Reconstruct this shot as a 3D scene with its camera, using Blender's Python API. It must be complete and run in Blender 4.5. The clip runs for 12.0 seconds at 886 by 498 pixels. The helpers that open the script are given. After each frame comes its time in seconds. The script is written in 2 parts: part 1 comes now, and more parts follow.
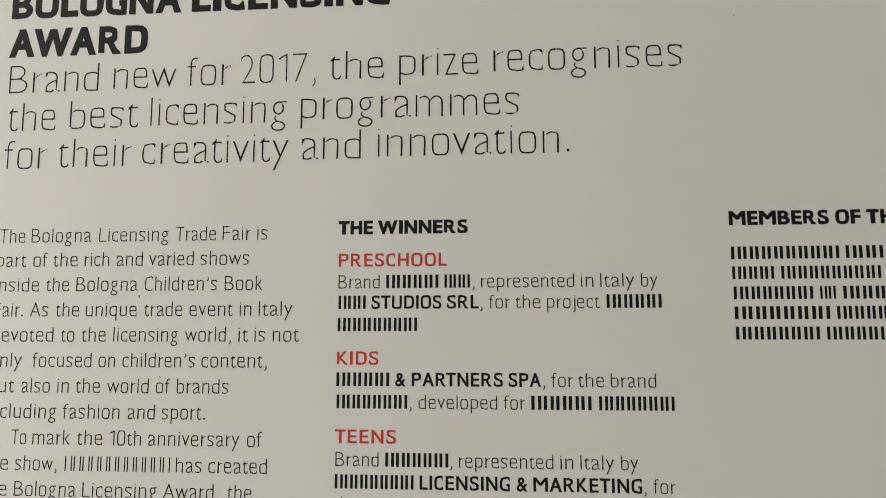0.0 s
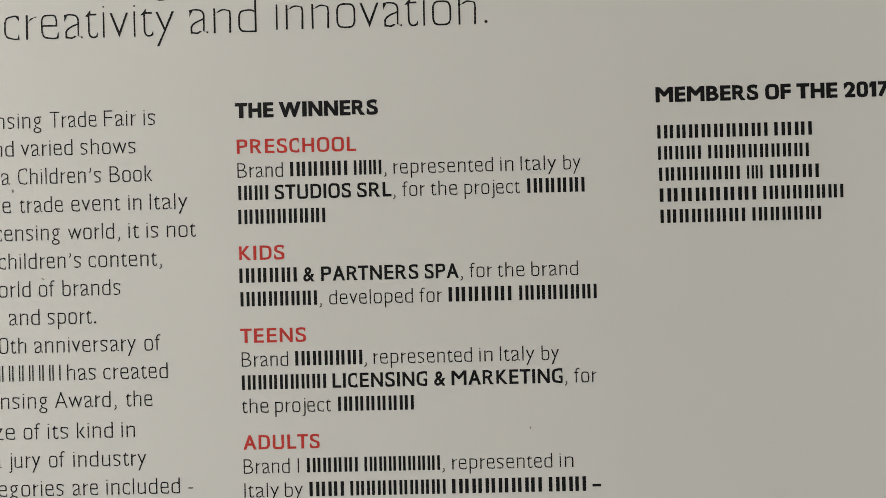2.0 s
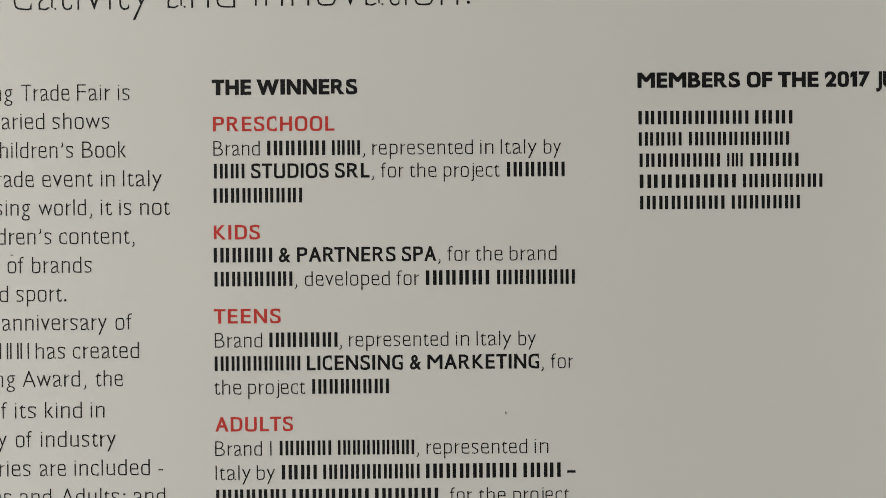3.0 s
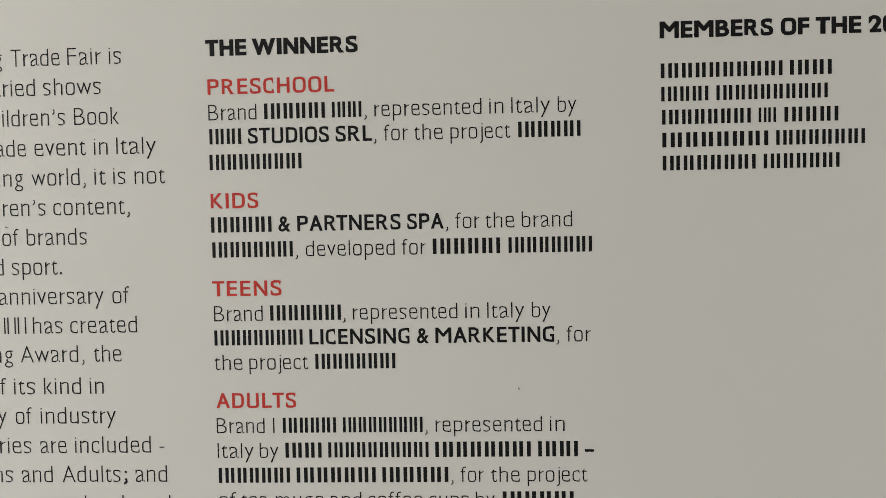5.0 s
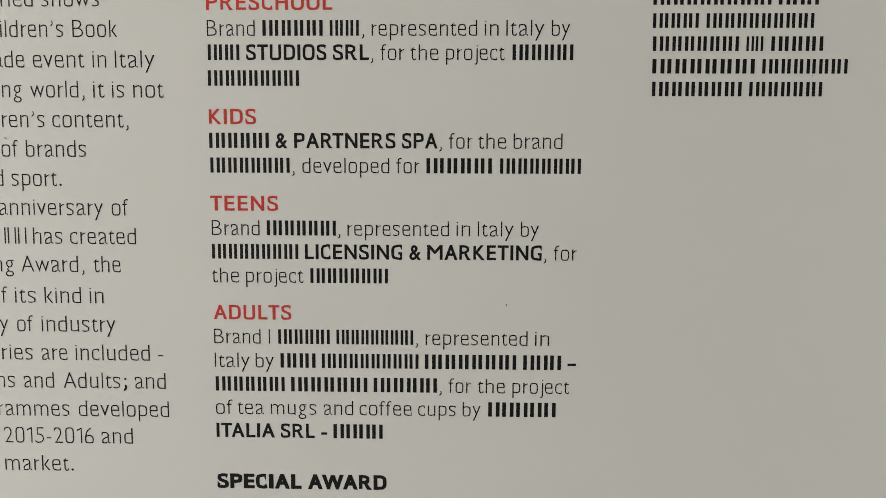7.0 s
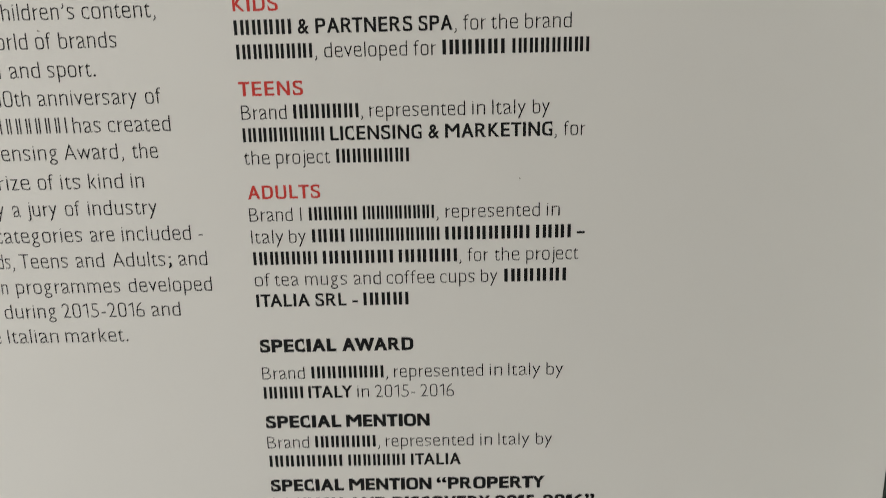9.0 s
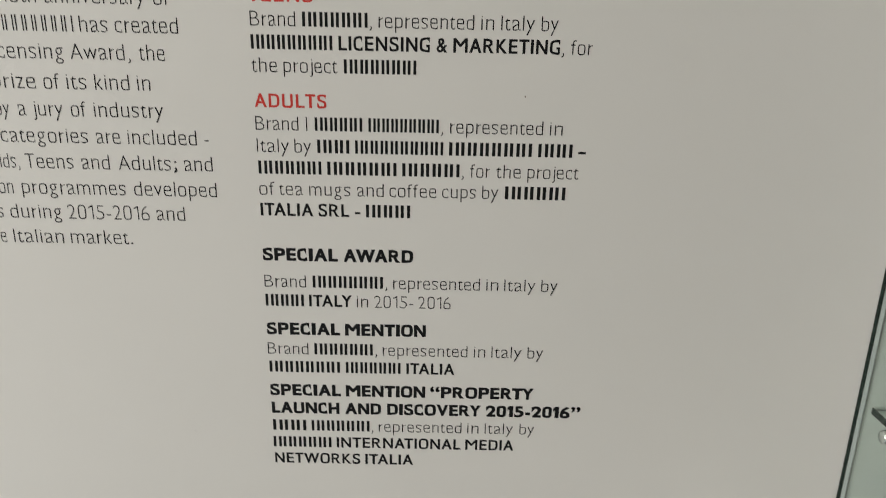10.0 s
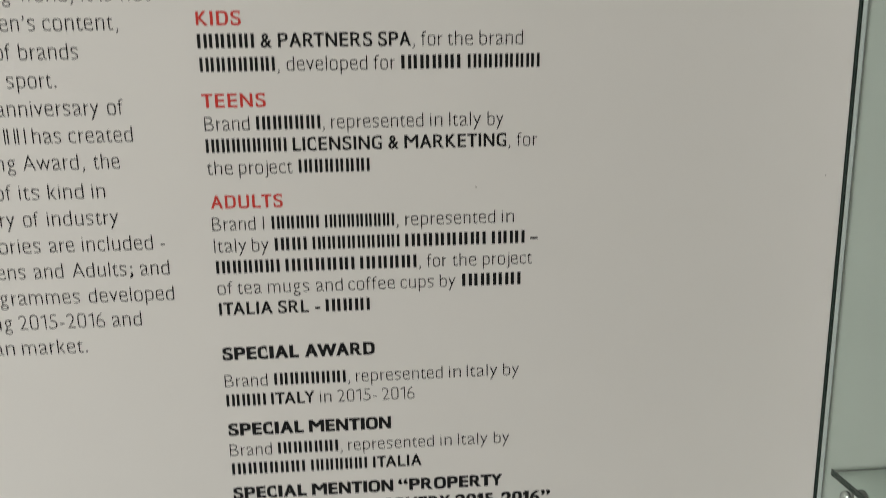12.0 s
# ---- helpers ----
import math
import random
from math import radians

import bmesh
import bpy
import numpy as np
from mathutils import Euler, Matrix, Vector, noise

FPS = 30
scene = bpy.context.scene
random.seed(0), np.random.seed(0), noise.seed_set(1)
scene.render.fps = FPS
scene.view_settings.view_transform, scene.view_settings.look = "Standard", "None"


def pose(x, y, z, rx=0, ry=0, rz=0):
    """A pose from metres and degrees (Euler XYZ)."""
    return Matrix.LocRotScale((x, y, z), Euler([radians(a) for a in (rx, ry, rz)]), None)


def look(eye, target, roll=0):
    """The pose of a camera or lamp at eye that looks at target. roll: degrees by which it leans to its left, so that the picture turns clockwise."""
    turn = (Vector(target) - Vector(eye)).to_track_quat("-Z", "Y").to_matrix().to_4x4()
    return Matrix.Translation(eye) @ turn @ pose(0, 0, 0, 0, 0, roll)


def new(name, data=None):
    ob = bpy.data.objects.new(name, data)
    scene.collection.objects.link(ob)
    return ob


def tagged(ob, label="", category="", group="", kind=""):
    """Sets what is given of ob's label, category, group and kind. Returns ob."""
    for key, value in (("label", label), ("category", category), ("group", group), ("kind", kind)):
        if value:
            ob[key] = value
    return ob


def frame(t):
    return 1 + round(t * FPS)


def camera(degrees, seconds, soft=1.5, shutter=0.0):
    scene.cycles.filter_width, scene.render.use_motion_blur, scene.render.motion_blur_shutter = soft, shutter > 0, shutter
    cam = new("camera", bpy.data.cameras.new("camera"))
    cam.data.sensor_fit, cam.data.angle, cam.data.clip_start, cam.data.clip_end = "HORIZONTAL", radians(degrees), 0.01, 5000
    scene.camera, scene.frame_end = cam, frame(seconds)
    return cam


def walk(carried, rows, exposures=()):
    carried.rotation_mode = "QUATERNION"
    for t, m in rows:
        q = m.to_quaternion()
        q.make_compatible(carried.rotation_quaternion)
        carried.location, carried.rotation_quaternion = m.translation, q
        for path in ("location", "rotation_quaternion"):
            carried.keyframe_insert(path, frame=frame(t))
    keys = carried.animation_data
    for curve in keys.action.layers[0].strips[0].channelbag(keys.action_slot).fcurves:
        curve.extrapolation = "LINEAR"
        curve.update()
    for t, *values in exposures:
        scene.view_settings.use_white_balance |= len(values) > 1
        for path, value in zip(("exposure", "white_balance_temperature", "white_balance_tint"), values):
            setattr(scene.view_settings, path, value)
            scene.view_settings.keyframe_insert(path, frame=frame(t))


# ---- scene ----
from mathutils.geometry import delaunay_2d_cdt

LENS = 62.53
PATH = [  # seconds, x, y, z, yaw, pitch, roll
    (0, 0.1291, -0.5530, 1.4109, 5.00, 6.86, -0.04),
    (0.5, 0.1283, -0.5495, 1.4017, 3.38, 4.89, -0.92),
    (1, 0.1325, -0.5396, 1.3997, 1.40, 3.24, -1.29),
    (1.5, 0.1418, -0.5215, 1.3970, 0.51, 1.97, -1.41),
    (2, 0.1494, -0.5115, 1.3936, 0.71, 0.08, -1.40),
    (2.5, 0.1531, -0.5081, 1.3918, 0.07, -0.03, -1.06),
    (3, 0.1548, -0.5065, 1.3851, -0.39, -0.33, -0.42),
    (3.2, 0.1562, -0.5012, 1.3813, -0.65, -0.54, -0.80),
    (4.8, 0.1764, -0.4753, 1.3783, 2.37, -1.62, -0.99),
    (5, 0.1727, -0.4770, 1.3778, 2.38, -2.07, -1.06),
    (5.5, 0.1736, -0.4765, 1.3696, 2.32, -1.91, -0.75),
    (6, 0.1724, -0.4827, 1.3666, 1.06, -2.40, -0.54),
    (6.5, 0.1705, -0.4914, 1.3541, 1.93, -2.68, 0.96),
    (7, 0.1678, -0.4938, 1.3534, 1.19, -5.46, 0.22),
    (7.2, 0.1679, -0.5002, 1.3510, 1.71, -5.33, 0.28),
    (8.8, 0.1520, -0.5281, 1.3420, -0.34, -10.48, -0.45),
    (9, 0.1514, -0.5351, 1.3399, 0.87, -13.05, -1.33),
    (9.5, 0.1448, -0.5497, 1.3305, 1.18, -14.38, -1.06),
    (10, 0.1414, -0.5510, 1.3247, -0.08, -17.78, 1.12),
    (10.2, 0.1390, -0.5516, 1.3227, -1.85, -18.99, 1.84),
    (10.5, 0.1355, -0.5524, 1.3197, -4.12, -21.30, 1.65),
    (10.8, 0.1355, -0.5525, 1.3140, -2.47, -20.13, -0.37),
    (11, 0.1355, -0.5525, 1.3110, -3.18, -18.13, 1.10),
    (11.5, 0.1399, -0.5512, 1.3197, -3.43, -17.25, 1.45),
    (12, 0.1370, -0.5577, 1.3357, -3.86, -11.69, -1.04),
]
EXPOSURES = [(0.0, 0.0), (12.0, 0.0)]


def look_pose(x, y, z, yaw, pitch, roll):
    """The camera's pose from its place and the degrees by which it turns left, up and clockwise."""
    return pose(x, y, z, 0, 0, yaw) @ pose(0, 0, 0, 90 + pitch, 0, 0) @ pose(0, 0, 0, 0, 0, roll)


cam = camera(LENS, 12.0, soft=0.7, shutter=0.3)
walk(cam, [(t, look_pose(x, y, z, yaw, pitch, roll)) for t, x, y, z, yaw, pitch, roll in PATH], EXPOSURES)

# ---- light: closed hall, assumed ceiling lamps and an added fill lamp at the left ----
world = bpy.data.worlds.new("hall_air")
scene.world = world
world.use_nodes = True
world.node_tree.nodes["Background"].inputs[0].default_value = (0.9, 0.95, 1.0, 1)
world.node_tree.nodes["Background"].inputs[1].default_value = 0.1


def area_lamp(name, place, target, width, height, watts, colour):
    data = bpy.data.lights.new(name, "AREA")
    data.shape, data.size, data.size_y, data.energy, data.color = "RECTANGLE", width, height, watts, colour
    lamp = new(name, data)
    lamp.matrix_world = look(place, target)
    return lamp


area_lamp("ceiling_lamp", (-2.2, -2.0, 3.58), (-2.2, -1.95, 0), 1.6, 1.6, 36, (1.0, 0.96, 0.88))
area_lamp("ceiling_lamp", (1.7, -3.2, 3.58), (1.7, -3.15, 0), 1.6, 1.6, 3, (1.0, 0.95, 0.85))
# fill added at the left for the panel's brightness gradient; its window is invented
area_lamp("side_fill_lamp", (-2.98, -1.3, 1.4), (0.0, -0.3, 1.25), 2.0, 1.6, 91, (1.0, 0.985, 0.95))

# ---- materials ----


def material(name):
    m = bpy.data.materials.new(name)
    m.use_nodes = True
    return m, m.node_tree.nodes, m.node_tree.links, m.node_tree.nodes["Principled BSDF"]


def surface(name, colour, rough, metal=0.0, mottle=0.04, scale=6.0, grain=400.0, bump=0.02, spec=0.5):
    """A surface with broad mottling of its colour, fine grain in its roughness and a fine relief."""
    m, nodes, links, shader = material(name)
    shader.inputs["Metallic"].default_value = metal
    shader.inputs["Specular IOR Level"].default_value = spec
    where = nodes.new("ShaderNodeTexCoord")
    broad, fine = nodes.new("ShaderNodeTexNoise"), nodes.new("ShaderNodeTexNoise")
    broad.inputs["Scale"].default_value, fine.inputs["Scale"].default_value = scale, grain
    broad.inputs["Detail"].default_value, fine.inputs["Detail"].default_value = 3.0, 2.0
    for n in (broad, fine):
        links.new(where.outputs["Object"], n.inputs["Vector"])
    ramp = nodes.new("ShaderNodeMix")
    ramp.data_type = "RGBA"
    ramp.inputs[6].default_value = (*[c * (1 - mottle) for c in colour], 1)
    ramp.inputs[7].default_value = (*[min(1, c * (1 + mottle)) for c in colour], 1)
    both = nodes.new("ShaderNodeMix")
    both.inputs[0].default_value = 0.45
    links.new(broad.outputs["Fac"], both.inputs[2])
    links.new(fine.outputs["Fac"], both.inputs[3])
    links.new(both.outputs[0], ramp.inputs[0])
    links.new(ramp.outputs[2], shader.inputs["Base Color"])
    spread = nodes.new("ShaderNodeMapRange")
    spread.inputs["To Min"].default_value, spread.inputs["To Max"].default_value = max(0.0, rough - 0.06), min(1.0, rough + 0.06)
    links.new(broad.outputs["Fac"], spread.inputs["Value"])
    links.new(spread.outputs["Result"], shader.inputs["Roughness"])
    relief = nodes.new("ShaderNodeBump")
    relief.inputs["Strength"].default_value, relief.inputs["Distance"].default_value = bump, 0.001
    links.new(fine.outputs["Fac"], relief.inputs["Height"])
    links.new(relief.outputs["Normal"], shader.inputs["Normal"])
    return m


def clear_glass(name, tint):
    """Clear glass as a thin sheet: lets light through with a slight tint and mirrors more at grazing angles."""
    m, nodes, links, shader = material(name)
    nodes.remove(shader)
    pass_through, gloss, mix, facing = (nodes.new("ShaderNode" + k) for k in ("BsdfTransparent", "BsdfGlossy", "MixShader", "LayerWeight"))
    pass_through.inputs["Color"].default_value = (*tint, 1)
    gloss.inputs["Roughness"].default_value = 0.02
    facing.inputs["Blend"].default_value = 0.5
    steep, share = nodes.new("ShaderNodeMath"), nodes.new("ShaderNodeMath")
    steep.operation, share.operation = "POWER", "MULTIPLY_ADD"
    steep.inputs[1].default_value = 5.0
    share.inputs[1].default_value, share.inputs[2].default_value = 0.98, 0.02
    links.new(facing.outputs["Facing"], steep.inputs[0])
    links.new(steep.outputs[0], share.inputs[0])
    links.new(share.outputs[0], mix.inputs[0])
    links.new(pass_through.outputs[0], mix.inputs[1])
    links.new(gloss.outputs[0], mix.inputs[2])
    links.new(mix.outputs[0], nodes["Material Output"].inputs["Surface"])
    return m


# mottle: the board's uneven tone plus soft reflected blotches put into the colour
WHITE_PRINT = surface("white_satin_print", (0.79, 0.775, 0.735), 0.31, mottle=0.02, scale=5.0, grain=900.0, bump=0.03)
BLACK_INK = surface("black_ink", (0.011, 0.011, 0.012), 0.5, mottle=0.2, scale=40.0, spec=0.2)
RED_INK = surface("red_ink", (0.62, 0.045, 0.035), 0.4, mottle=0.08, scale=40.0)
# mottle covers the wall's own patches and the reflections painted in with them
GREEN_WALL = surface("pale_green_wall", (0.77, 0.82, 0.775), 0.3, mottle=0.12, scale=6.0, grain=300.0)
GLASS_EDGE = surface("green_glass_edge", (0.015, 0.025, 0.02), 0.3, mottle=0.95, scale=110.0, grain=250.0, bump=0.2, spec=0.12)
GLASS_BEVEL = surface("pale_glass_bevel", (0.78, 0.82, 0.82), 0.15, mottle=0.12, scale=14.0)
GLASS = clear_glass("clear_glass", (0.95, 0.975, 0.96))
CHROME = surface("chrome", (0.78, 0.78, 0.78), 0.1, metal=1.0, mottle=0.05, scale=60.0)
# strong mottle paints the broken dark reflections of the glass into this line
SEAM_REFLECTION = surface("grey_seam_reflection", (0.3, 0.32, 0.3), 0.4, mottle=0.75, scale=16.0, grain=60.0)
BACK_LINE = surface("grey_glass_rim", (0.2, 0.21, 0.2), 0.3, mottle=0.3, scale=30.0)
DARK_STEEL = surface("dark_steel", (0.1, 0.105, 0.1), 0.3, metal=0.8, mottle=0.1, scale=60.0)
PURPLE_CARD = surface("purple_card", (0.2, 0.16, 0.52), 0.5, mottle=0.05, scale=30.0)
WHITE_CARD = surface("white_card", (0.78, 0.77, 0.74), 0.55, mottle=0.03)
HALL_WALL = surface("hall_wall_paint", (0.62, 0.6, 0.56), 0.8, mottle=0.05, scale=1.5, grain=120.0)
WARM_WALL = surface("beige_wall_paint", (0.27, 0.22, 0.155), 0.8, mottle=0.06, scale=1.2, grain=120.0)
HALL_CEILING = surface("hall_ceiling_paint", (0.74, 0.73, 0.7), 0.9, mottle=0.04, scale=1.5)
HALL_FLOOR = surface("hall_floor_vinyl", (0.3, 0.325, 0.35), 0.5, mottle=0.12, scale=2.0, grain=300.0, bump=0.05)
SPECK = surface("dust_mark", (0.2, 0.17, 0.14), 0.7, mottle=0.3, scale=500.0)

# ---- building helpers ----


def part(name, bm, mat, parent=None, label="", smooth=False):
    mesh = bpy.data.meshes.new(name)
    bm.to_mesh(mesh)
    bm.free()
    mesh.materials.append(mat)
    if smooth:
        mesh.polygons.foreach_set("use_smooth", [True] * len(mesh.polygons))
    ob = new(name, mesh)
    ob.parent = parent
    if label:
        ob["label"] = label
    return ob


def thing(name, label, category, group=""):
    return tagged(new(name), label, category, group)


def box(x0, x1, y0, y1, z0, z1, bevel=0.0, bm=None):
    bm = bm or bmesh.new()
    made = bmesh.ops.create_cube(bm, size=1.0)["verts"]
    bmesh.ops.scale(bm, vec=(x1 - x0, y1 - y0, z1 - z0), verts=made)
    bmesh.ops.translate(bm, vec=((x0 + x1) / 2, (y0 + y1) / 2, (z0 + z1) / 2), verts=made)
    if bevel:
        edges = list({e for v in made for e in v.link_edges})
        bmesh.ops.bevel(bm, geom=edges, offset=bevel, segments=2, affect="EDGES", profile=0.5)
    return bm


def lathe(profile, steps=40, capped=True):
    """A turned shape round the z axis from (radius, height) pairs, closed at both ends or left open."""
    bm = bmesh.new()
    rings = [[bm.verts.new((r * math.cos(2 * math.pi * k / steps), r * math.sin(2 * math.pi * k / steps), h)) for k in range(steps)] for r, h in profile]
    for a, b in zip(rings, rings[1:]):
        for k in range(steps):
            bm.faces.new((a[k], a[(k + 1) % steps], b[(k + 1) % steps], b[k]))
    if capped:
        bm.faces.new(rings[0][::-1])
        bm.faces.new(rings[-1])
    return bm


# ---- the hall: unseen shell, beige walls and cool floor chosen to tint the bounce ----
EDGE_X = 0.4958


def setting(name, bm, mat, label, category):
    return tagged(part(name, bm, mat), label, category, kind="structure")


setting("floor", box(-4, 5, -6, 0.3, -0.1, 0.0), HALL_FLOOR, "light blue-grey vinyl floor of the exhibition hall", "floor")
setting("ceiling", box(-4, 5, -6, 0.3, 3.6, 3.7), HALL_CEILING, "plain white painted hall ceiling", "ceiling")
# unseen opening and frame invented only to house the side fill lamp
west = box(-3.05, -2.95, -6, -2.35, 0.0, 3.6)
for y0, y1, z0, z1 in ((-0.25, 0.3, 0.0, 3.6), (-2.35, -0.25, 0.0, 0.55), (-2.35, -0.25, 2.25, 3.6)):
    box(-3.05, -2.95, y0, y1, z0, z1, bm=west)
setting("wall_west", west, HALL_WALL, "plain light painted hall wall with an opening added for the side lamp", "wall")
window = tagged(new("added_window_1"), "unseen white framed opening added to house the side fill lamp", "window", kind="structure")
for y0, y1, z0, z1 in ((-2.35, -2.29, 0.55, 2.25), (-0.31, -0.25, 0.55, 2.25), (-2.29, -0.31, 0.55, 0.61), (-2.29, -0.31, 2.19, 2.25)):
    part("added_window_frame", box(-3.04, -2.94, y0, y1, z0, z1, 0.004), HALL_CEILING, window)
setting("wall_east", box(5, 5.1, -6, 0.3, 0.0, 3.6), WARM_WALL, "plain beige painted hall wall", "wall")
setting("wall_south", box(-4, 5, -6.1, -6, 0.0, 3.6), WARM_WALL, "plain beige painted hall wall", "wall")
setting("wall_north", box(-4, 5, 0.03, 0.2, 0.0, 3.6), HALL_WALL, "plain light wall behind the display", "wall")

# ---- the printed panel ----
panel = thing("text_panel", "large white satin panel with black and red printed award text", "panel")
board = part("board", box(-0.42, EDGE_X, 0.0, 0.012, 0.55, 2.02, 0.0006), WHITE_PRINT, panel)

BAR, THINBAR = "\u25ae", "\u25af"
# upright stem and level stroke of each weight in ems, the room beside a letter and the width of a letter
HAIR, LIGHT, MEDIUM = (0.035, 0.033, 1.38, 1.0), (0.056, 0.051, 1.36, 1.0), (0.128, 0.110, 1.2, 1.0)
BOLD, BLACK = (0.138, 0.118, 1.0, 1.03), (0.205, 0.165, 0.60, 1.14)
#        cap height, weight, ink, part name, label
TITLE = (0.0245, BLACK, BLACK_INK, "heading", "very heavy black capitals")
LEAD = (0.0235, HAIR, BLACK_INK, "lead_text", "large thin black lettering")
INTRO = (0.0112, LIGHT, BLACK_INK, "text_line", "thin black lettering")
TEXT = (0.0102, LIGHT, BLACK_INK, "text_line", "small thin and bold black lettering")
NAMES = (0.0094, BOLD, BLACK_INK, "text_line", "row of plain black bars")
HEAVY = (0.0107, BLACK, BLACK_INK, "subheading", "heavy black capitals")
RED = (0.0101, MEDIUM, RED_INK, "category_heading", "red capitals")

CAP, X_HEIGHT, TALL_X = 0.682, 0.449, 0.733
GLYPHS, OUTLINES = {}, {}
# inked width of each letter in thousandths of the em, for a narrow, squarish face
WIDTH = dict(zip("ABCDEFGHIJKLMNOPQRSTUVWXYZ", (590, 490, 444, 515, 419, 400, 490, 521, 0, 300, 520, 405, 690, 550, 540, 470, 540, 525, 444, 490, 515, 560, 880, 540, 540, 460)))
WIDTH.update(zip("abcdefghijklmnopqrstuvwxyz", (395, 390, 330, 390, 385, 270, 385, 375, 0, 175, 370, 0, 650, 375, 405, 390, 390, 240, 335, 275, 375, 405, 650, 400, 405, 345)))
WIDTH.update({c: 440 for c in "023456789"})
WIDTH.update({"1": 260, "-": 230, "\u2013": 400, "&": 560})
NARROW = "Iil.,;\u2019\u201c\u201d"
SLANTED, ROUND = "AVWXYZTvwxyzkftjJLK", "BCDEFGOPQRSabcdegopqs0235689"
LEFT_STEM = "BDEFKLPRbkp"
CLOSE_PAIRS = ("AW", "WA", "AV", "AT", "TA", "RT", "RY", "TY", "LY")
SQUARED, SQUARED_RIGHT, SQUARED_LEFT = "oecOCGQ0689", "bpD", "dqa"


def bearing(char, left):
    if left and char in LEFT_STEM or not left and char in "adgq":
        return 24 if char == "a" else 62
    if char in SLANTED or not left and char == "r":
        return 20
    return 46 if char in ROUND else 62


def squared(points, char):
    """Pushes the bowls of round letters out towards a square, as the printed face has them."""
    y, wide = points[:, 1], points[:, 0].max()
    low, top = 0.0, CAP if char in "OCGQSDPRUJ0689" else X_HEIGHT
    u = points[:, 0] / wide * 2 - 1
    if char in "PR":
        low = 0.31
    middle, upper = top * 0.52, y > top * 0.52
    if char in "Ss":
        low, top = np.where(upper, middle, 0.0), np.where(upper, top, middle)
    v = (y - low) / (top - low) * 2 - 1
    if char in "Ss":
        inside = np.where(upper, (u < 0) | (v > 0), (u > 0) | (v < 0))
    elif char in SQUARED:
        inside = np.ones(len(u), bool)
    elif char in SQUARED_RIGHT + "PR":
        inside = u > 0
    elif char in SQUARED_LEFT:
        inside = u < 0
    elif char in "nh":
        inside = (u > 0) & (v > 0)
    elif char in "uU":
        inside = v < 0
    else:
        return points
    inside = inside & (np.abs(v) <= 1.08)
    reach = np.hypot(u, v) + 1e-9
    swell = 1 / ((np.abs(u) / reach) ** 3.6 + (np.abs(v) / reach) ** 3.6) ** (1 / 3.6)
    out = points.copy()
    out[:, 0] = np.where(inside, (np.clip(u * swell, -1.02, 1.02) + 1) / 2 * wide, points[:, 0])
    out[:, 1] = np.where(inside, (np.clip(v * swell, -1.03, 1.03) + 1) / 2 * (top - low) + low, y)
    return out


def outline(char):
    """Points (from x = 0) and faces of one letter of the built-in font, squared and with tall small letters."""
    if char not in OUTLINES:
        curve = bpy.data.curves.new("letter", "FONT")
        curve.body, curve.resolution_u, curve.fill_mode = char, 6, "FRONT"
        ob = new("letter", curve)
        bpy.context.view_layer.update()
        mesh = bpy.data.meshes.new_from_object(ob.evaluated_get(bpy.context.evaluated_depsgraph_get()))
        points = np.array([v.co[:2] for v in mesh.vertices])
        points[:, 0] -= points[:, 0].min()
        faces = [tuple(p.vertices) if p.normal.z > 0 else tuple(p.vertices)[::-1] for p in mesh.polygons]
        bpy.data.objects.remove(ob)
        bpy.data.curves.remove(curve)
        bpy.data.meshes.remove(mesh)
        points = squared(points, char)
        if char == "R":
            leg, bowl = points[:, 1] < 0.3, points[points[:, 1] > 0.3, 0].max()
            x, inner = points[:, 0], 0.3 * bowl
            points[:, 0] = np.where(leg & (x > inner), inner + (x - inner) * (bowl * 1.04 - inner) / (x.max() - inner), x)
        if char.islower():
            y, wanted = points[:, 1], CAP * TALL_X
            points[:, 1] = np.where(y < 0, y * 0.9, np.where(y < X_HEIGHT, y * wanted / X_HEIGHT, wanted + (y - X_HEIGHT) * (CAP - wanted) / (CAP - X_HEIGHT)))
        OUTLINES[char] = points, faces
    return OUTLINES[char]


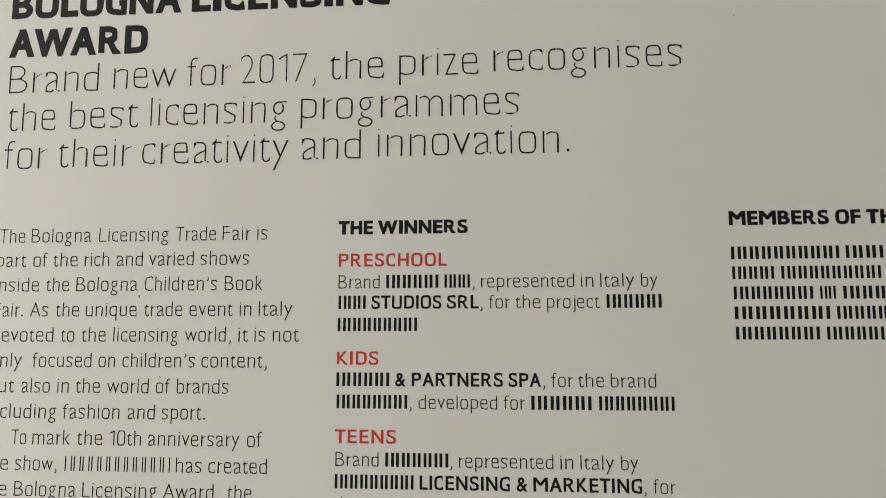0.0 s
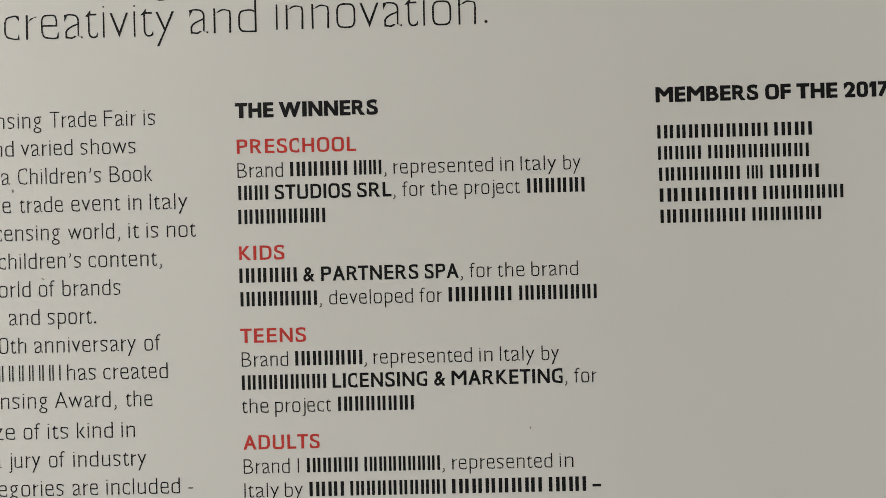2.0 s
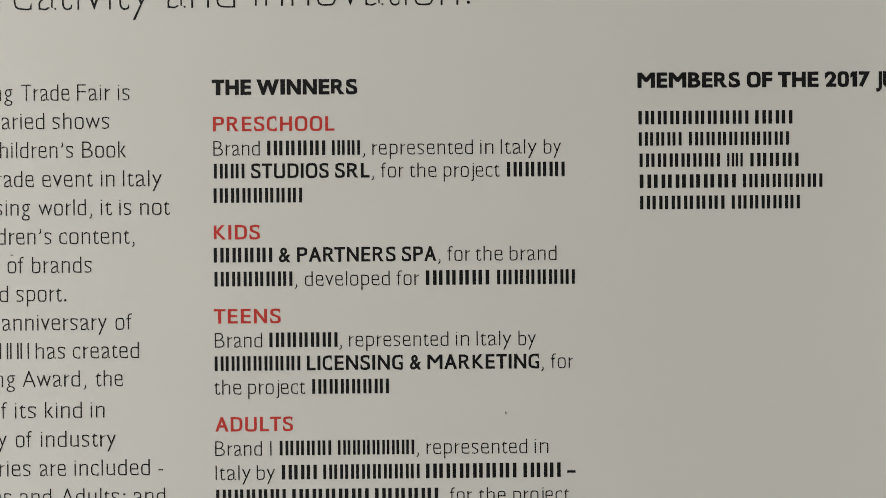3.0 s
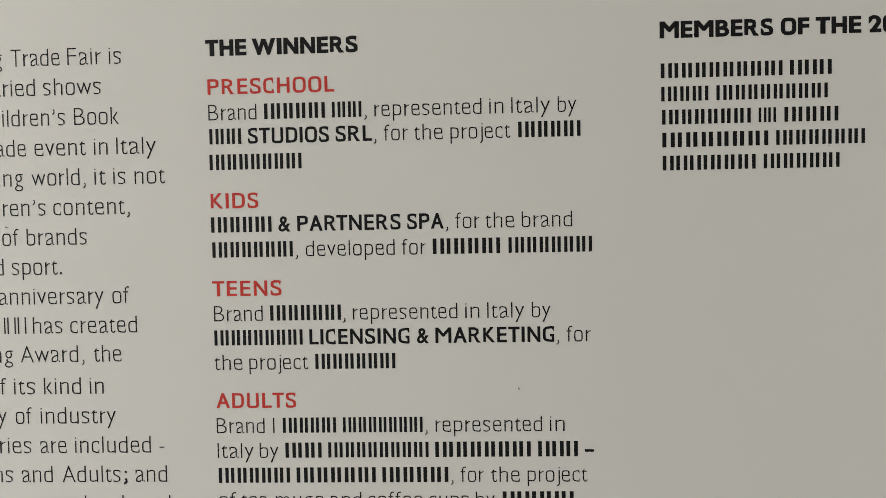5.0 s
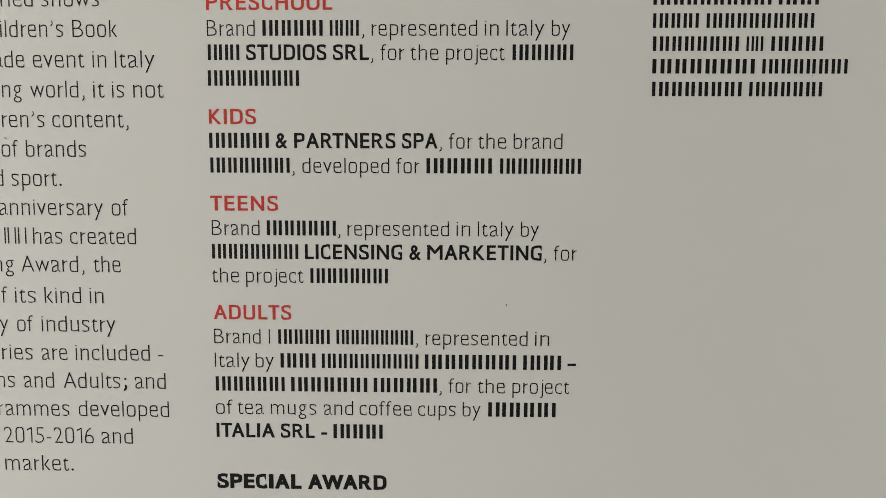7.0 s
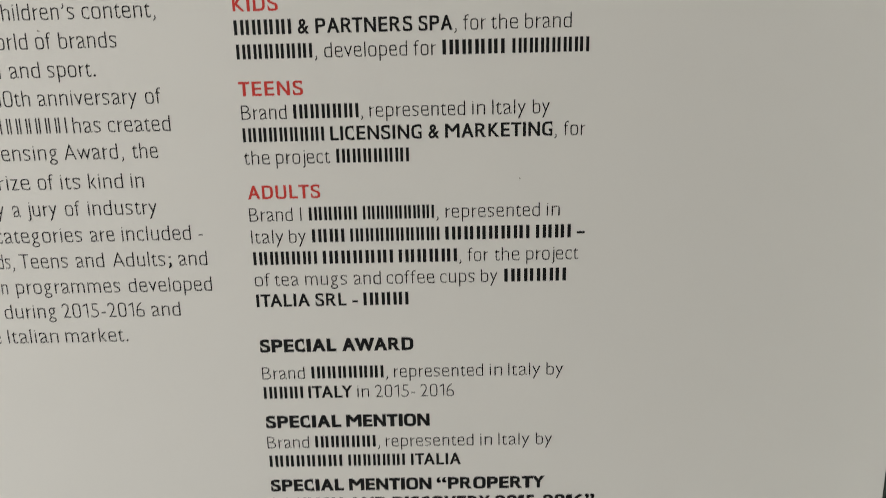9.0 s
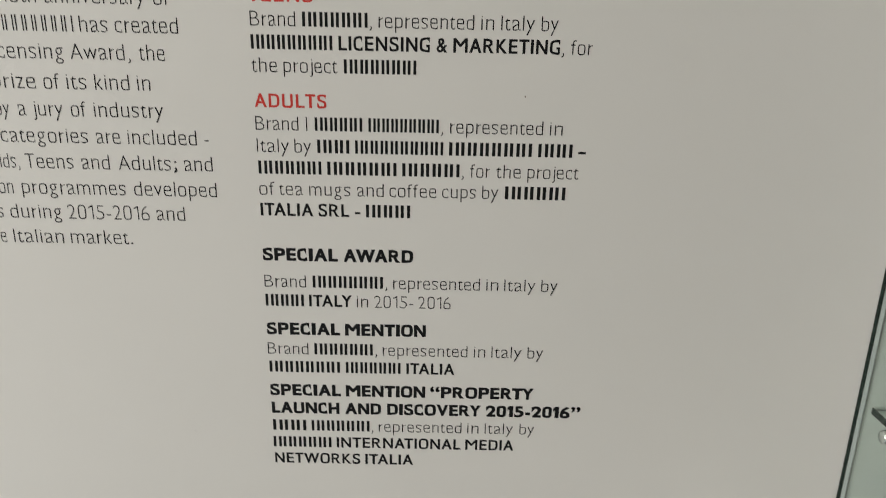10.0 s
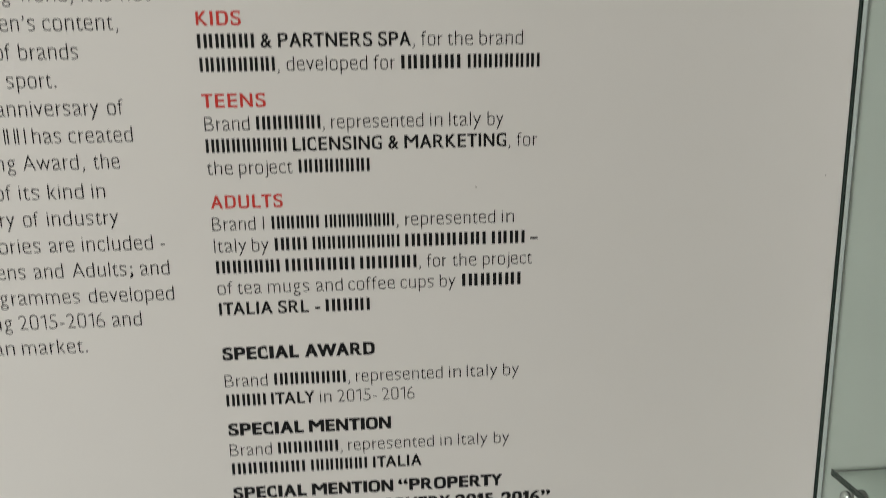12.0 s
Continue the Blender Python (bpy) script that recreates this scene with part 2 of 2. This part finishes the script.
def weighted(points, faces, stem, level):
    """Moves the edges of a letter in or out until its strokes have the given widths, keeping its height."""
    sides = {(f[k - 1], f[k]) for f in faces for k in range(len(f))}
    rim = [e for e in sides if e[::-1] not in sides]
    after = {i: (i, j) for i, j in rim}
    before = {j: (i, j) for i, j in rim}
    a, b = points[[e[0] for e in rim]], points[[e[1] for e in rim]]
    run = b - a
    moves, normals = {}, {}
    for e, p, d in zip(rim, a, run):
        n = np.array((-d[1], d[0])) / (math.hypot(*d) + 1e-12)
        spans = []
        for s in (0.1, 0.26, 0.42, 0.58, 0.74, 0.9):
            gap = a - (p + s * d)
            cross = n[0] * run[:, 1] - n[1] * run[:, 0]
            cross = np.where(np.abs(cross) < 1e-9, 1e-9, cross)
            far = (gap[:, 0] * run[:, 1] - gap[:, 1] * run[:, 0]) / cross
            along = (gap[:, 0] * n[1] - gap[:, 1] * n[0]) / cross
            hits = far[(far > 1e-4) & (along >= 0) & (along <= 1)]
            spans.append(hits.min() if len(hits) else 9.0)
        thick = float(np.median(spans))
        normals[e] = n
        moves[e] = (thick - math.hypot(stem * n[0], level * n[1])) / 2 if thick < 0.15 else None
    for _ in range(8):
        for e in [e for e in rim if moves[e] is None]:
            beside = [moves[o] for o in (before[e[0]], after[e[1]]) if moves[o] is not None and normals[o] @ normals[e] > 0.8]
            if beside:
                moves[e] = sum(beside) / len(beside)
    out = points.copy()
    for i in after:
        e, o = before[i], after[i]
        m, k, n1, n2 = moves[e] or 0.0, moves[o] or 0.0, normals[e], normals[o]
        turn = n1[0] * n2[1] - n1[1] * n2[0]
        if abs(turn) < 0.25:
            d = (n1 + n2) / (math.hypot(*(n1 + n2)) + 1e-9) * (m + k) / 2
        else:
            d = np.array((m * n2[1] - k * n1[1], k * n1[0] - m * n2[0])) / turn
        most = 2.2 * max(abs(m), abs(k)) + 1e-9
        out[i] += d * min(1.0, most / (math.hypot(*d) + 1e-9))
    filled = delaunay_2d_cdt([Vector(p) for p in out], rim, [], 0, 1e-5)
    spots, kept = np.array([tuple(p) for p in filled[0]]), []
    a, b = out[[e[0] for e in rim]], out[[e[1] for e in rim]]
    for f in filled[2]:
        p, q = a - spots[list(f)].mean(0), b - spots[list(f)].mean(0)
        turns = np.arctan2(p[:, 0] * q[:, 1] - p[:, 1] * q[:, 0], (p * q).sum(1)).sum() / (2 * math.pi)
        if turns > 0.5:
            kept.append(tuple(f))
    used = sorted({i for f in kept for i in f})
    place = {i: k for k, i in enumerate(used)}
    spots = spots[used]
    low, high = points[:, 1].min(), points[:, 1].max()
    if high - low > 0.3:
        spots[:, 1] = low + (spots[:, 1] - spots[:, 1].min()) * (high - low) / np.ptp(spots[:, 1])
    return spots, [tuple(place[i] for i in f) for f in kept]


def glyph(char, weight):
    """Points (from x = 0) and faces of one letter in one of the weights."""
    key = char, weight
    if key not in GLYPHS:
        stem, level, room, broad = weight
        points, faces = outline(char)
        points = points.copy()
        wanted = WIDTH.get(char, 0) * broad / 1000
        if wanted and char != "1":
            points[:, 0] *= wanted / points[:, 0].max()
        if char in "\u201c\u201d":
            points, n = (points - (0, CAP)) * (1.25, 1.35) + (0, CAP), len(points)
            points = np.vstack([points, points + (0.05, 0)])
            faces = faces + [tuple(n + i for i in f) for f in faces]
        else:
            more = 1.9 if char in ".;" and stem < 0.1 else 1.0
            points, faces = weighted(points, faces, stem * more, level * more)
        points[:, 0] -= points[:, 0].min()
        if wanted and char != "1":
            points[:, 0] *= wanted / points[:, 0].max()
        if char == "1":
            n, out = len(points), wanted - points[:, 0].max()
            flag = [(-out, CAP - 0.10 - level * 1.2), (0.004, CAP - level * 1.35), (0.004, CAP), (-out, CAP - 0.10)]
            points = np.vstack([points, flag]) + (out, 0)
            faces = faces + [(n, n + 1, n + 2, n + 3)]
        GLYPHS[key] = points, faces
    return GLYPHS[key]


def lay_word(text, start, end, level, cap, weight):
    """The points and faces of a word that fills start to end on the baseline level."""
    places, cursor = [], 0.0
    for k, char in enumerate(text):
        cursor += weight[2] * bearing(char, True) / 1000 if k else 0.0
        cursor -= 0.07 if text[max(k - 1, 0) : k + 1] in CLOSE_PAIRS else 0.0
        places.append(cursor)
        cursor += glyph(char, weight)[0][:, 0].max()
        width = cursor
        cursor += weight[2] * bearing(char, False) / 1000
    up = cap / CAP
    across = up if len(text) == 1 and text in ",I" else (end - start) / width
    points, faces = [], []
    for k, (at, char) in enumerate(zip(places, text)):
        flat, polys = glyph(char, weight)
        n = len(points)
        points += [(start + (at + px) * across, -0.00009 - 0.000004 * (k % 2), level + py * up) for px, py in flat]
        faces += [tuple(n + i for i in f) for f in polys]
    return points, faces


def bar_points(start, end, count, base, cap, thin):
    """Two upright bars for each character of a word that is not lettered."""
    pitch, made = (end - start) / (count - 0.15), []
    wide = 0.13 if thin else 0.265
    for k in range(count):
        for at in (0.02, 0.83 - wide):
            a = start + (k + at) * pitch
            made.append([(a, base), (a + wide * pitch, base), (a + wide * pitch, base + cap), (a, base + cap)])
    return made


def text_line(style, base, *words):
    """One printed line: its baseline's height (at its left and right end) and, word by word, where each begins and ends in millimetres."""
    cap, weight, ink, name, label = style
    left, right = base if isinstance(base, tuple) else (base, base)
    first, last = words[0][1], words[-1][2]
    points, faces = [], []
    for text, start, end, *own in words:
        level = left + (right - left) * ((start + end) / 2 - first) / (last - first)
        start, end = start / 1000, end / 1000
        if text[0] in BAR + THINBAR:
            for quad in bar_points(start, end, len(text), level, cap, text[0] == THINBAR):
                faces.append(tuple(range(len(points), len(points) + 4)))
                points += [(px, -0.00009, pz) for px, pz in quad]
            continue
        n = len(points)
        more, polys = lay_word(text, start, end, level, cap, own[0] if own else weight)
        points += more
        faces += [tuple(n + k for k in f) for f in polys]
    mesh = bpy.data.meshes.new(name)
    mesh.from_pydata(points, [], faces)
    mesh.materials.append(ink)
    line = new(name, mesh)
    line.parent = panel
    line["label"] = label
    return line


# title and lead sentence
text_line(TITLE, 1.6765, ("BOLOGNA", -283.7, -135.7), ("LICENSING", -127.0, 38.0))
text_line(TITLE, 1.6427, ("AWARD", -283.9, -163.3))
text_line(LEAD, (1.6115, 1.6182), ("Brand", -281.5, -203.8), ("new", -190.8, -137.7), ("for", -128.4, -91.7), ("2017,", -83.3, -21.6), ("the", -10.4, 33.5), ("prize", 45.9, 108.7), ("recognises", 120.6, 265.4))
text_line(LEAD, (1.5794, 1.5835), ("the", -280.3, -238.9), ("best", -226.6, -168.4), ("licensing", -157.7, -44.8), ("programmes", -33.1, 140.5))
text_line(LEAD, (1.5474, 1.5520), ("for", -281.4, -244.3), ("their", -234.6, -172.4), ("creativity", -163.2, -42.4), ("and", -31.6, 15.8), ("innovation.", 29.4, 178.2))

# first column
text_line(INTRO, 1.4866, ("The", -280.1, -258.4), ("Bologna", -252.9, -202.4), ("Licensing", -195.7, -138.2), ("Trade", -132.2, -99.2), ("Fair", -93.8, -71.1), ("is", -65.7, -57.5))
text_line(INTRO, 1.4670, ("part", -281.1, -256.2), ("of", -250.0, -238.2), ("the", -233.2, -212.7), ("rich", -206.7, -186.4), ("and", -180.0, -158.5), ("varied", -153.3, -116.6), ("shows", -110.9, -71.8))
text_line(INTRO, 1.4471, ("inside", -281.1, -244.0), ("the", -237.9, -218.7), ("Bologna", -212.6, -161.7), ("Children’s", -155.7, -96.9), ("Book", -90.7, -60.5))
text_line(INTRO, 1.4271, ("Fair.", -281.1, -255.6), ("As", -250.1, -234.9), ("the", -228.5, -209.1), ("unique", -203.4, -161.5), ("trade", -155.3, -124.4), ("event", -118.4, -83.7), ("in", -77.9, -68.7), ("Italy", -62.8, -36.0))
text_line(INTRO, 1.4073, ("devoted", -281.1, -229.3), ("to", -222.9, -211.9), ("the", -205.8, -185.8), ("licensing", -179.5, -127.1), ("world,", -121.2, -84.4), ("it", -78.3, -70.8), ("is", -65.5, -57.2), ("not", -51.1, -30.7))
text_line(INTRO, 1.3874, ("only", -281.1, -254.2), ("focused", -245.3, -196.5), ("on", -190.5, -177.1), ("children’s", -170.9, -112.4), ("content,", -107.1, -55.2))
text_line(INTRO, 1.3676, ("but", -281.1, -259.4), ("also", -253.0, -229.5), ("in", -223.2, -213.9), ("the", -208.2, -188.3), ("world", -182.4, -148.8), ("of", -142.9, -131.7), ("brands", -126.1, -84.9))
text_line(INTRO, 1.3478, ("including", -281.1, -223.1), ("fashion", -217.6, -171.3), ("and", -164.6, -142.8), ("sport.", -137.0, -102.6))
text_line(INTRO, 1.3279, ("To", -258.7, -246.3), ("mark", -241.1, -210.5), ("the", -204.6, -184.1), ("10th", -178.2, -152.9), ("anniversary", -147.0, -74.9), ("of", -68.9, -57.5))
text_line(INTRO, 1.3082, ("the", -281.1, -259.8), ("show,", -253.8, -219.9), (THINBAR * 12, -213.5, -128.7), ("has", -124.2, -103.8), ("created", -98.5, -52.9))
text_line(INTRO, 1.2888, ("the", -281.1, -259.7), ("Bologna", -253.5, -203.3), ("Licensing", -198.0, -138.6), ("Award,", -133.4, -89.6), ("the", -83.1, -64.3))
text_line(INTRO, 1.2671, ("leading", -242.6, -200.3), ("prize", -194.8, -162.2), ("of", -156.1, -144.4), ("its", -138.9, -124.3), ("kind", -118.2, -92.7), ("in", -86.6, -77.1))
text_line(INTRO, 1.2470, ("judged", -238.6, -201.3), ("by", -195.4, -184.7), ("a", -178.1, -172.4), ("jury", -167.3, -144.7), ("of", -138.5, -127.4), ("industry", -121.2, -69.4))
text_line(INTRO, 1.2269, ("four", -221.6, -200.8), ("categories", -194.5, -128.5), ("are", -122.2, -104.2), ("included", -98.2, -46.2), ("-", -40.2, -37.0))
text_line(INTRO, 1.2070, ("Kids,", -205.0, -183.4), ("Teens", -178.9, -142.1), ("and", -135.8, -114.5), ("Adults;", -107.7, -62.9), ("and", -57.3, -35.7))
text_line(INTRO, 1.1868, ("focus", -238.0, -207.5), ("on", -202.6, -191.5), ("programmes", -184.7, -104.4), ("developed", -97.8, -34.0))
text_line(INTRO, 1.1672, ("licensors", -252.6, -202.3), ("during", -196.8, -156.9), ("2015-2016", -151.7, -88.1), ("and", -82.4, -60.3))
text_line(INTRO, 1.1470, ("the", -217.9, -203.1), ("Italian", -197.3, -157.9), ("market.", -152.2, -103.2))

# middle column
text_line(HEAVY, 1.4898, ("THE", -0.9, 26.3), ("WINNERS", 29.9, 99.7))
text_line(RED, 1.4647, ("PRESCHOOL", -0.3, 83.7))
text_line(TEXT, 1.4479, ("Brand", -0.2, 31.8), (BAR * 5, 36.8, 77.3), (BAR * 3, 81.7, 101.3), (",", 103.0, 104.7), ("represented", 109.7, 179.5), ("in", 184.6, 193.7), ("Italy", 198.8, 223.8), ("by", 228.7, 240.7))
text_line(TEXT, 1.4321, (BAR * 3, -0.1, 21.3), ("STUDIOS", 25.7, 79.4, BOLD), ("SRL", 83.8, 107.8, BOLD), (",", 109.0, 110.7), ("for", 115.5, 131.3), ("the", 135.3, 154.0), ("project", 159.1, 197.8), (BAR * 5, 202.9, 243.3))
text_line(TEXT, 1.4152, (BAR * 8, -0.5, 61.0))
text_line(RED, 1.3898, ("KIDS", -0.4, 31.4))
text_line(TEXT, 1.3739, (BAR * 5, -0.8, 40.0), ("&", 44.4, 52.4, BOLD), ("PARTNERS", 57.0, 125.3, BOLD), ("SPA", 129.7, 153.6, BOLD), (",", 154.8, 156.5), ("for", 161.2, 177.0), ("the", 180.7, 199.6), ("brand", 204.5, 237.1))
text_line(TEXT, 1.3573, (BAR * 7, -0.4, 53.8), (",", 55.3, 57.0), ("developed", 62.3, 121.1), ("for", 125.8, 141.5), (BAR * 5, 146.0, 190.3), (BAR * 7, 195.5, 249.9))
text_line(RED, 1.3316, ("TEENS", -1.0, 45.3))
text_line(TEXT, 1.3149, ("Brand", -0.4, 32.3), (BAR * 6, 37.2, 84.7), (",", 85.9, 87.6), ("represented", 92.5, 161.5), ("in", 166.7, 175.9), ("Italy", 181.1, 205.3), ("by", 210.2, 222.4))
text_line(TEXT, 1.2987, (BAR * 8, -0.8, 58.8), ("LICENSING", 63.2, 129.7, BOLD), ("&", 134.6, 142.5, BOLD), ("MARKETING", 146.8, 224.5, BOLD), (",", 226.0, 227.6), ("for", 232.6, 248.3))
text_line(TEXT, 1.2823, ("the", -1.2, 17.6), ("project", 22.4, 61.8), (BAR * 7, 66.6, 120.1))
text_line(RED, 1.2566, ("ADULTS", -0.6, 53.1))
text_line(TEXT, 1.2397, ("Brand", -0.8, 31.5), ("I", 37.3, 38.7), (BAR * 5, 43.7, 79.7), (BAR * 8, 84.1, 137.3), (",", 138.8, 140.5), ("represented", 145.8, 215.8), ("in", 221.0, 230.6))
text_line(TEXT, 1.2229, ("Italy", -0.7, 23.7), ("by", 27.8, 40.5), (BAR * 3, 45.0, 69.6), (BAR * 9, 73.8, 141.0), (BAR * 7, 145.1, 208.4), (BAR * 3, 212.9, 239.2), ("–", 243.5, 249.4, BOLD))
text_line(TEXT, 1.2061, (BAR * 6, -0.6, 47.9), (BAR * 6, 52.1, 105.5), (BAR * 5, 109.6, 153.8), (",", 155.3, 157.0), ("for", 161.8, 177.1), ("the", 181.8, 200.7), ("project", 205.9, 244.9))
text_line(TEXT, 1.1895, ("of", -0.8, 10.9), ("tea", 14.4, 32.8), ("mugs", 37.8, 69.7), ("and", 74.9, 95.4), ("coffee", 99.9, 136.1), ("cups", 140.7, 166.8), ("by", 171.6, 184.1), (BAR * 5, 189.1, 236.1))
text_line(TEXT, 1.1728, ("ITALIA", -0.8, 40.3, BOLD), ("SRL", 44.5, 68.3, BOLD), ("-", 72.9, 77.1, BOLD), (BAR * 4, 81.3, 116.1))

# lower middle column
text_line(HEAVY, 1.1357, ("SPECIAL", -1.2, 58.5), ("AWARD", 63.0, 118.5))
text_line(TEXT, 1.1133, ("Brand", -1.1, 32.3), (BAR * 7, 37.6, 94.5), (",", 96.1, 97.8), ("represented", 102.6, 172.4), ("in", 177.7, 187.3), ("Italy", 192.1, 217.2), ("by", 221.9, 235.0))
text_line(TEXT, 1.0968, (BAR * 4, -1.2, 30.2), ("ITALY", 34.3, 69.0, BOLD), ("in", 73.1, 82.2), ("2015-", 87.3, 118.6), ("2016", 123.1, 149.2))
text_line(HEAVY, 1.0714, ("SPECIAL", -1.5, 58.8), ("MENTION", 62.9, 129.4))
text_line(TEXT, 1.0538, ("Brand", -1.6, 32.0), (BAR * 6, 36.9, 85.7), (",", 87.4, 89.1), ("represented", 93.8, 164.1), ("in", 169.6, 178.9), ("Italy", 184.1, 208.9), ("by", 214.0, 227.0))
text_line(TEXT, 1.0372, (BAR * 7, -1.2, 58.0), (BAR * 6, 62.7, 108.7), ("ITALIA", 113.5, 153.7, BOLD))
text_line(HEAVY, 1.0151, ("SPECIAL", -1.7, 58.0), ("MENTION", 62.3, 129.5), ("“PROPERTY", 133.7, 221.3))
text_line(HEAVY, 0.9981, ("LAUNCH", -1.2, 56.4), ("AND", 61.3, 92.0), ("DISCOVERY", 97.2, 177.1), ("2015-2016”", 181.4, 261.9))
text_line(TEXT, 0.9815, (BAR * 3, -1.2, 27.7), (BAR * 6, 32.0, 82.1), (",", 83.5, 85.3), ("represented", 89.9, 161.0), ("in", 166.1, 175.8), ("Italy", 181.1, 205.4), ("by", 211.0, 223.6))
text_line(TEXT, 0.9651, (BAR * 6, -1.5, 48.9), ("INTERNATIONAL", 53.3, 160.7, BOLD), ("MEDIA", 164.8, 206.6, BOLD))
text_line(TEXT, 0.9489, ("NETWORKS", -0.9, 73.4, BOLD), ("ITALIA", 77.9, 119.6, BOLD))

# third column
text_line(HEAVY, 1.4930, ("MEMBERS", 294.1, 365.5), ("OF", 370.3, 388.1), ("THE", 392.0, 420.4), ("2017", 424.8, 456.4), ("JURY", 460.3, 489.0))
text_line(NAMES, 1.4677, (BAR * 9, 294.5, 371.5), (BAR * 3, 375.8, 402.2))
text_line(NAMES, 1.4529, (BAR * 4, 294.7, 324.8), (BAR * 9, 329.6, 399.7))
text_line(NAMES, 1.4381, (BAR * 7, 295.1, 351.5), (BAR * 2, 356.2, 367.3), (BAR * 4, 372.3, 406.3))
text_line(NAMES, 1.4235, (BAR * 7, 295.1, 362.5), (BAR * 7, 367.1, 422.9))
text_line(NAMES, 1.4087, (BAR * 7, 295.3, 354.5), (BAR * 6, 359.2, 407.1))

# ---- specks and scratches on the print ----


def mark(x, z, size, lean):
    bm = bmesh.new()
    ring = []
    for k in range(9):
        a = 2 * math.pi * k / 9
        r = size * (0.7 + 0.5 * random.random())
        dx, dz = 0.35 * r * math.cos(a), r * math.sin(a)
        ring.append(bm.verts.new((x + dx * math.cos(lean) - dz * math.sin(lean), -0.0002, z + dx * math.sin(lean) + dz * math.cos(lean))))
    bm.faces.new(ring)
    part("dust_speck", bm, SPECK, panel, "tiny dark speck")


for x, z, size, lean in ((0.2010, 1.2680, 0.0011, 0.2), (0.3053, 1.6558, 0.0007, 0.0), (-0.1598, 1.4425, 0.0014, 0.2),
                         (-0.1397, 1.3800, 0.0011, 1.2), (-0.0680, 0.9790, 0.0007, 0.0), (0.4004, 1.4222, 0.0007, 0.0), (0.4809, 1.2699, 0.0009, 0.3)):
    mark(x, z, size, lean)

# ---- the glass display case beside the panel ----
setting("case_back", box(EDGE_X + 0.0072, 1.6, -0.0010, 0.03, 0.55, 2.02), GREEN_WALL, "pale green back wall of the glass display case", "wall")
setting("case_base", box(EDGE_X, 1.6, -0.4, -0.0012, 0.0, 0.8, 0.002), WHITE_CARD, "white plinth that carries the glass display case", "plinth")

pane = thing("glass_side_pane", "clear glass side pane with dark green cut edge", "glass pane")
part("sheet", box(EDGE_X + 0.0004, EDGE_X + 0.0052, -0.38, -0.0024, 0.8, 2.02, 0.0004), GLASS, pane)
part("cut_edge", box(EDGE_X + 0.0002, EDGE_X + 0.0019, -0.0022, 0.012, 0.8, 2.02, 0.0004), GLASS_EDGE, pane, "dark green cut edge of the glass")
part("bevel", box(EDGE_X + 0.0020, EDGE_X + 0.0058, -0.0020, 0.012, 0.8, 2.02, 0.0004), GLASS_BEVEL, pane, "pale polished bevel of the glass")
# uneven grey of this strip stands in for reflections beside the cut edge
part("seam_reflection", box(EDGE_X + 0.0060, EDGE_X + 0.0070, -0.0018, 0.014, 0.8, 2.02), SEAM_REFLECTION, pane, "thin grey line with dark reflections in its colour")

shelf = thing("glass_shelf", "clear glass shelf with dark green edges resting on a chrome stud", "shelf")
SX, SZ = 0.5080, 1.0150
part("shelf_plate", box(SX + 0.001, 1.55, -0.30, -0.0026, SZ - 0.0052, SZ, 0.0003), GLASS, shelf)
part("side_edge", box(SX, SX + 0.0009, -0.30, -0.0026, SZ - 0.0054, SZ + 0.0002), GLASS_EDGE, shelf, "dark green cut edge")
part("back_edge", box(SX + 0.001, 1.55, -0.0024, -0.0012, SZ - 0.0030, SZ - 0.0021), BACK_LINE, shelf, "thin grey back edge")

stud = thing("shelf_stud", "polished chrome shelf stud screwed through the glass pane", "shelf stud")
TURN = Matrix.Rotation(radians(90), 4, "Y")


def stud_part(name, profile, mat, label=""):
    ob = part(name, lathe(profile), mat, stud, label, smooth=True)
    ob.matrix_local = Matrix.Translation((EDGE_X + 0.0068, -0.0286, SZ - 0.0122)) @ TURN
    return ob


stud_part("cap", [(0.0010, 0.0), (0.0044, 0.0004), (0.0056, 0.0012), (0.0060, 0.0024), (0.0060, 0.0052), (0.0056, 0.0064), (0.0042, 0.0070)], CHROME, "bright domed chrome cap")
stud_part("shaft", [(0.0038, 0.0071), (0.0038, 0.0096), (0.0052, 0.0100), (0.0052, 0.0134), (0.0046, 0.0138)], CHROME)
stud_part("collar", [(0.0052, 0.0138), (0.0061, 0.0143), (0.0061, 0.0190), (0.0052, 0.0197)], DARK_STEEL, "dark steel collar")


# ---- purple tub on the plinth ----
tub = thing("purple_tub", "purple tapered card tub with a white rim", "tub")


def oval(name, profile, mat, label="", capped=True):
    ob = part(name, lathe(profile, 56, capped), mat, tub, label, smooth=True)
    ob.matrix_local = Matrix.Translation((0.5990, -0.052, 0.8)) @ Matrix.Diagonal((1, 0.09, 1, 1))
    return ob


oval("body", [(0.0110, 0.0), (0.0150, 0.0006), (0.0508, 0.1090), (0.0498, 0.1092), (0.0145, 0.0030), (0.0100, 0.0024)], PURPLE_CARD)
oval("rim", [(0.0499, 0.1094), (0.0514, 0.1091), (0.0522, 0.1101), (0.0521, 0.1116), (0.0508, 0.1122), (0.0497, 0.1114), (0.0497, 0.1096)], WHITE_CARD, "white rolled rim", capped=False)
oval("lid", [(0.0300, 0.1098), (0.0494, 0.1098), (0.0494, 0.1106), (0.0300, 0.1107)], WHITE_CARD, "pale flat lid")
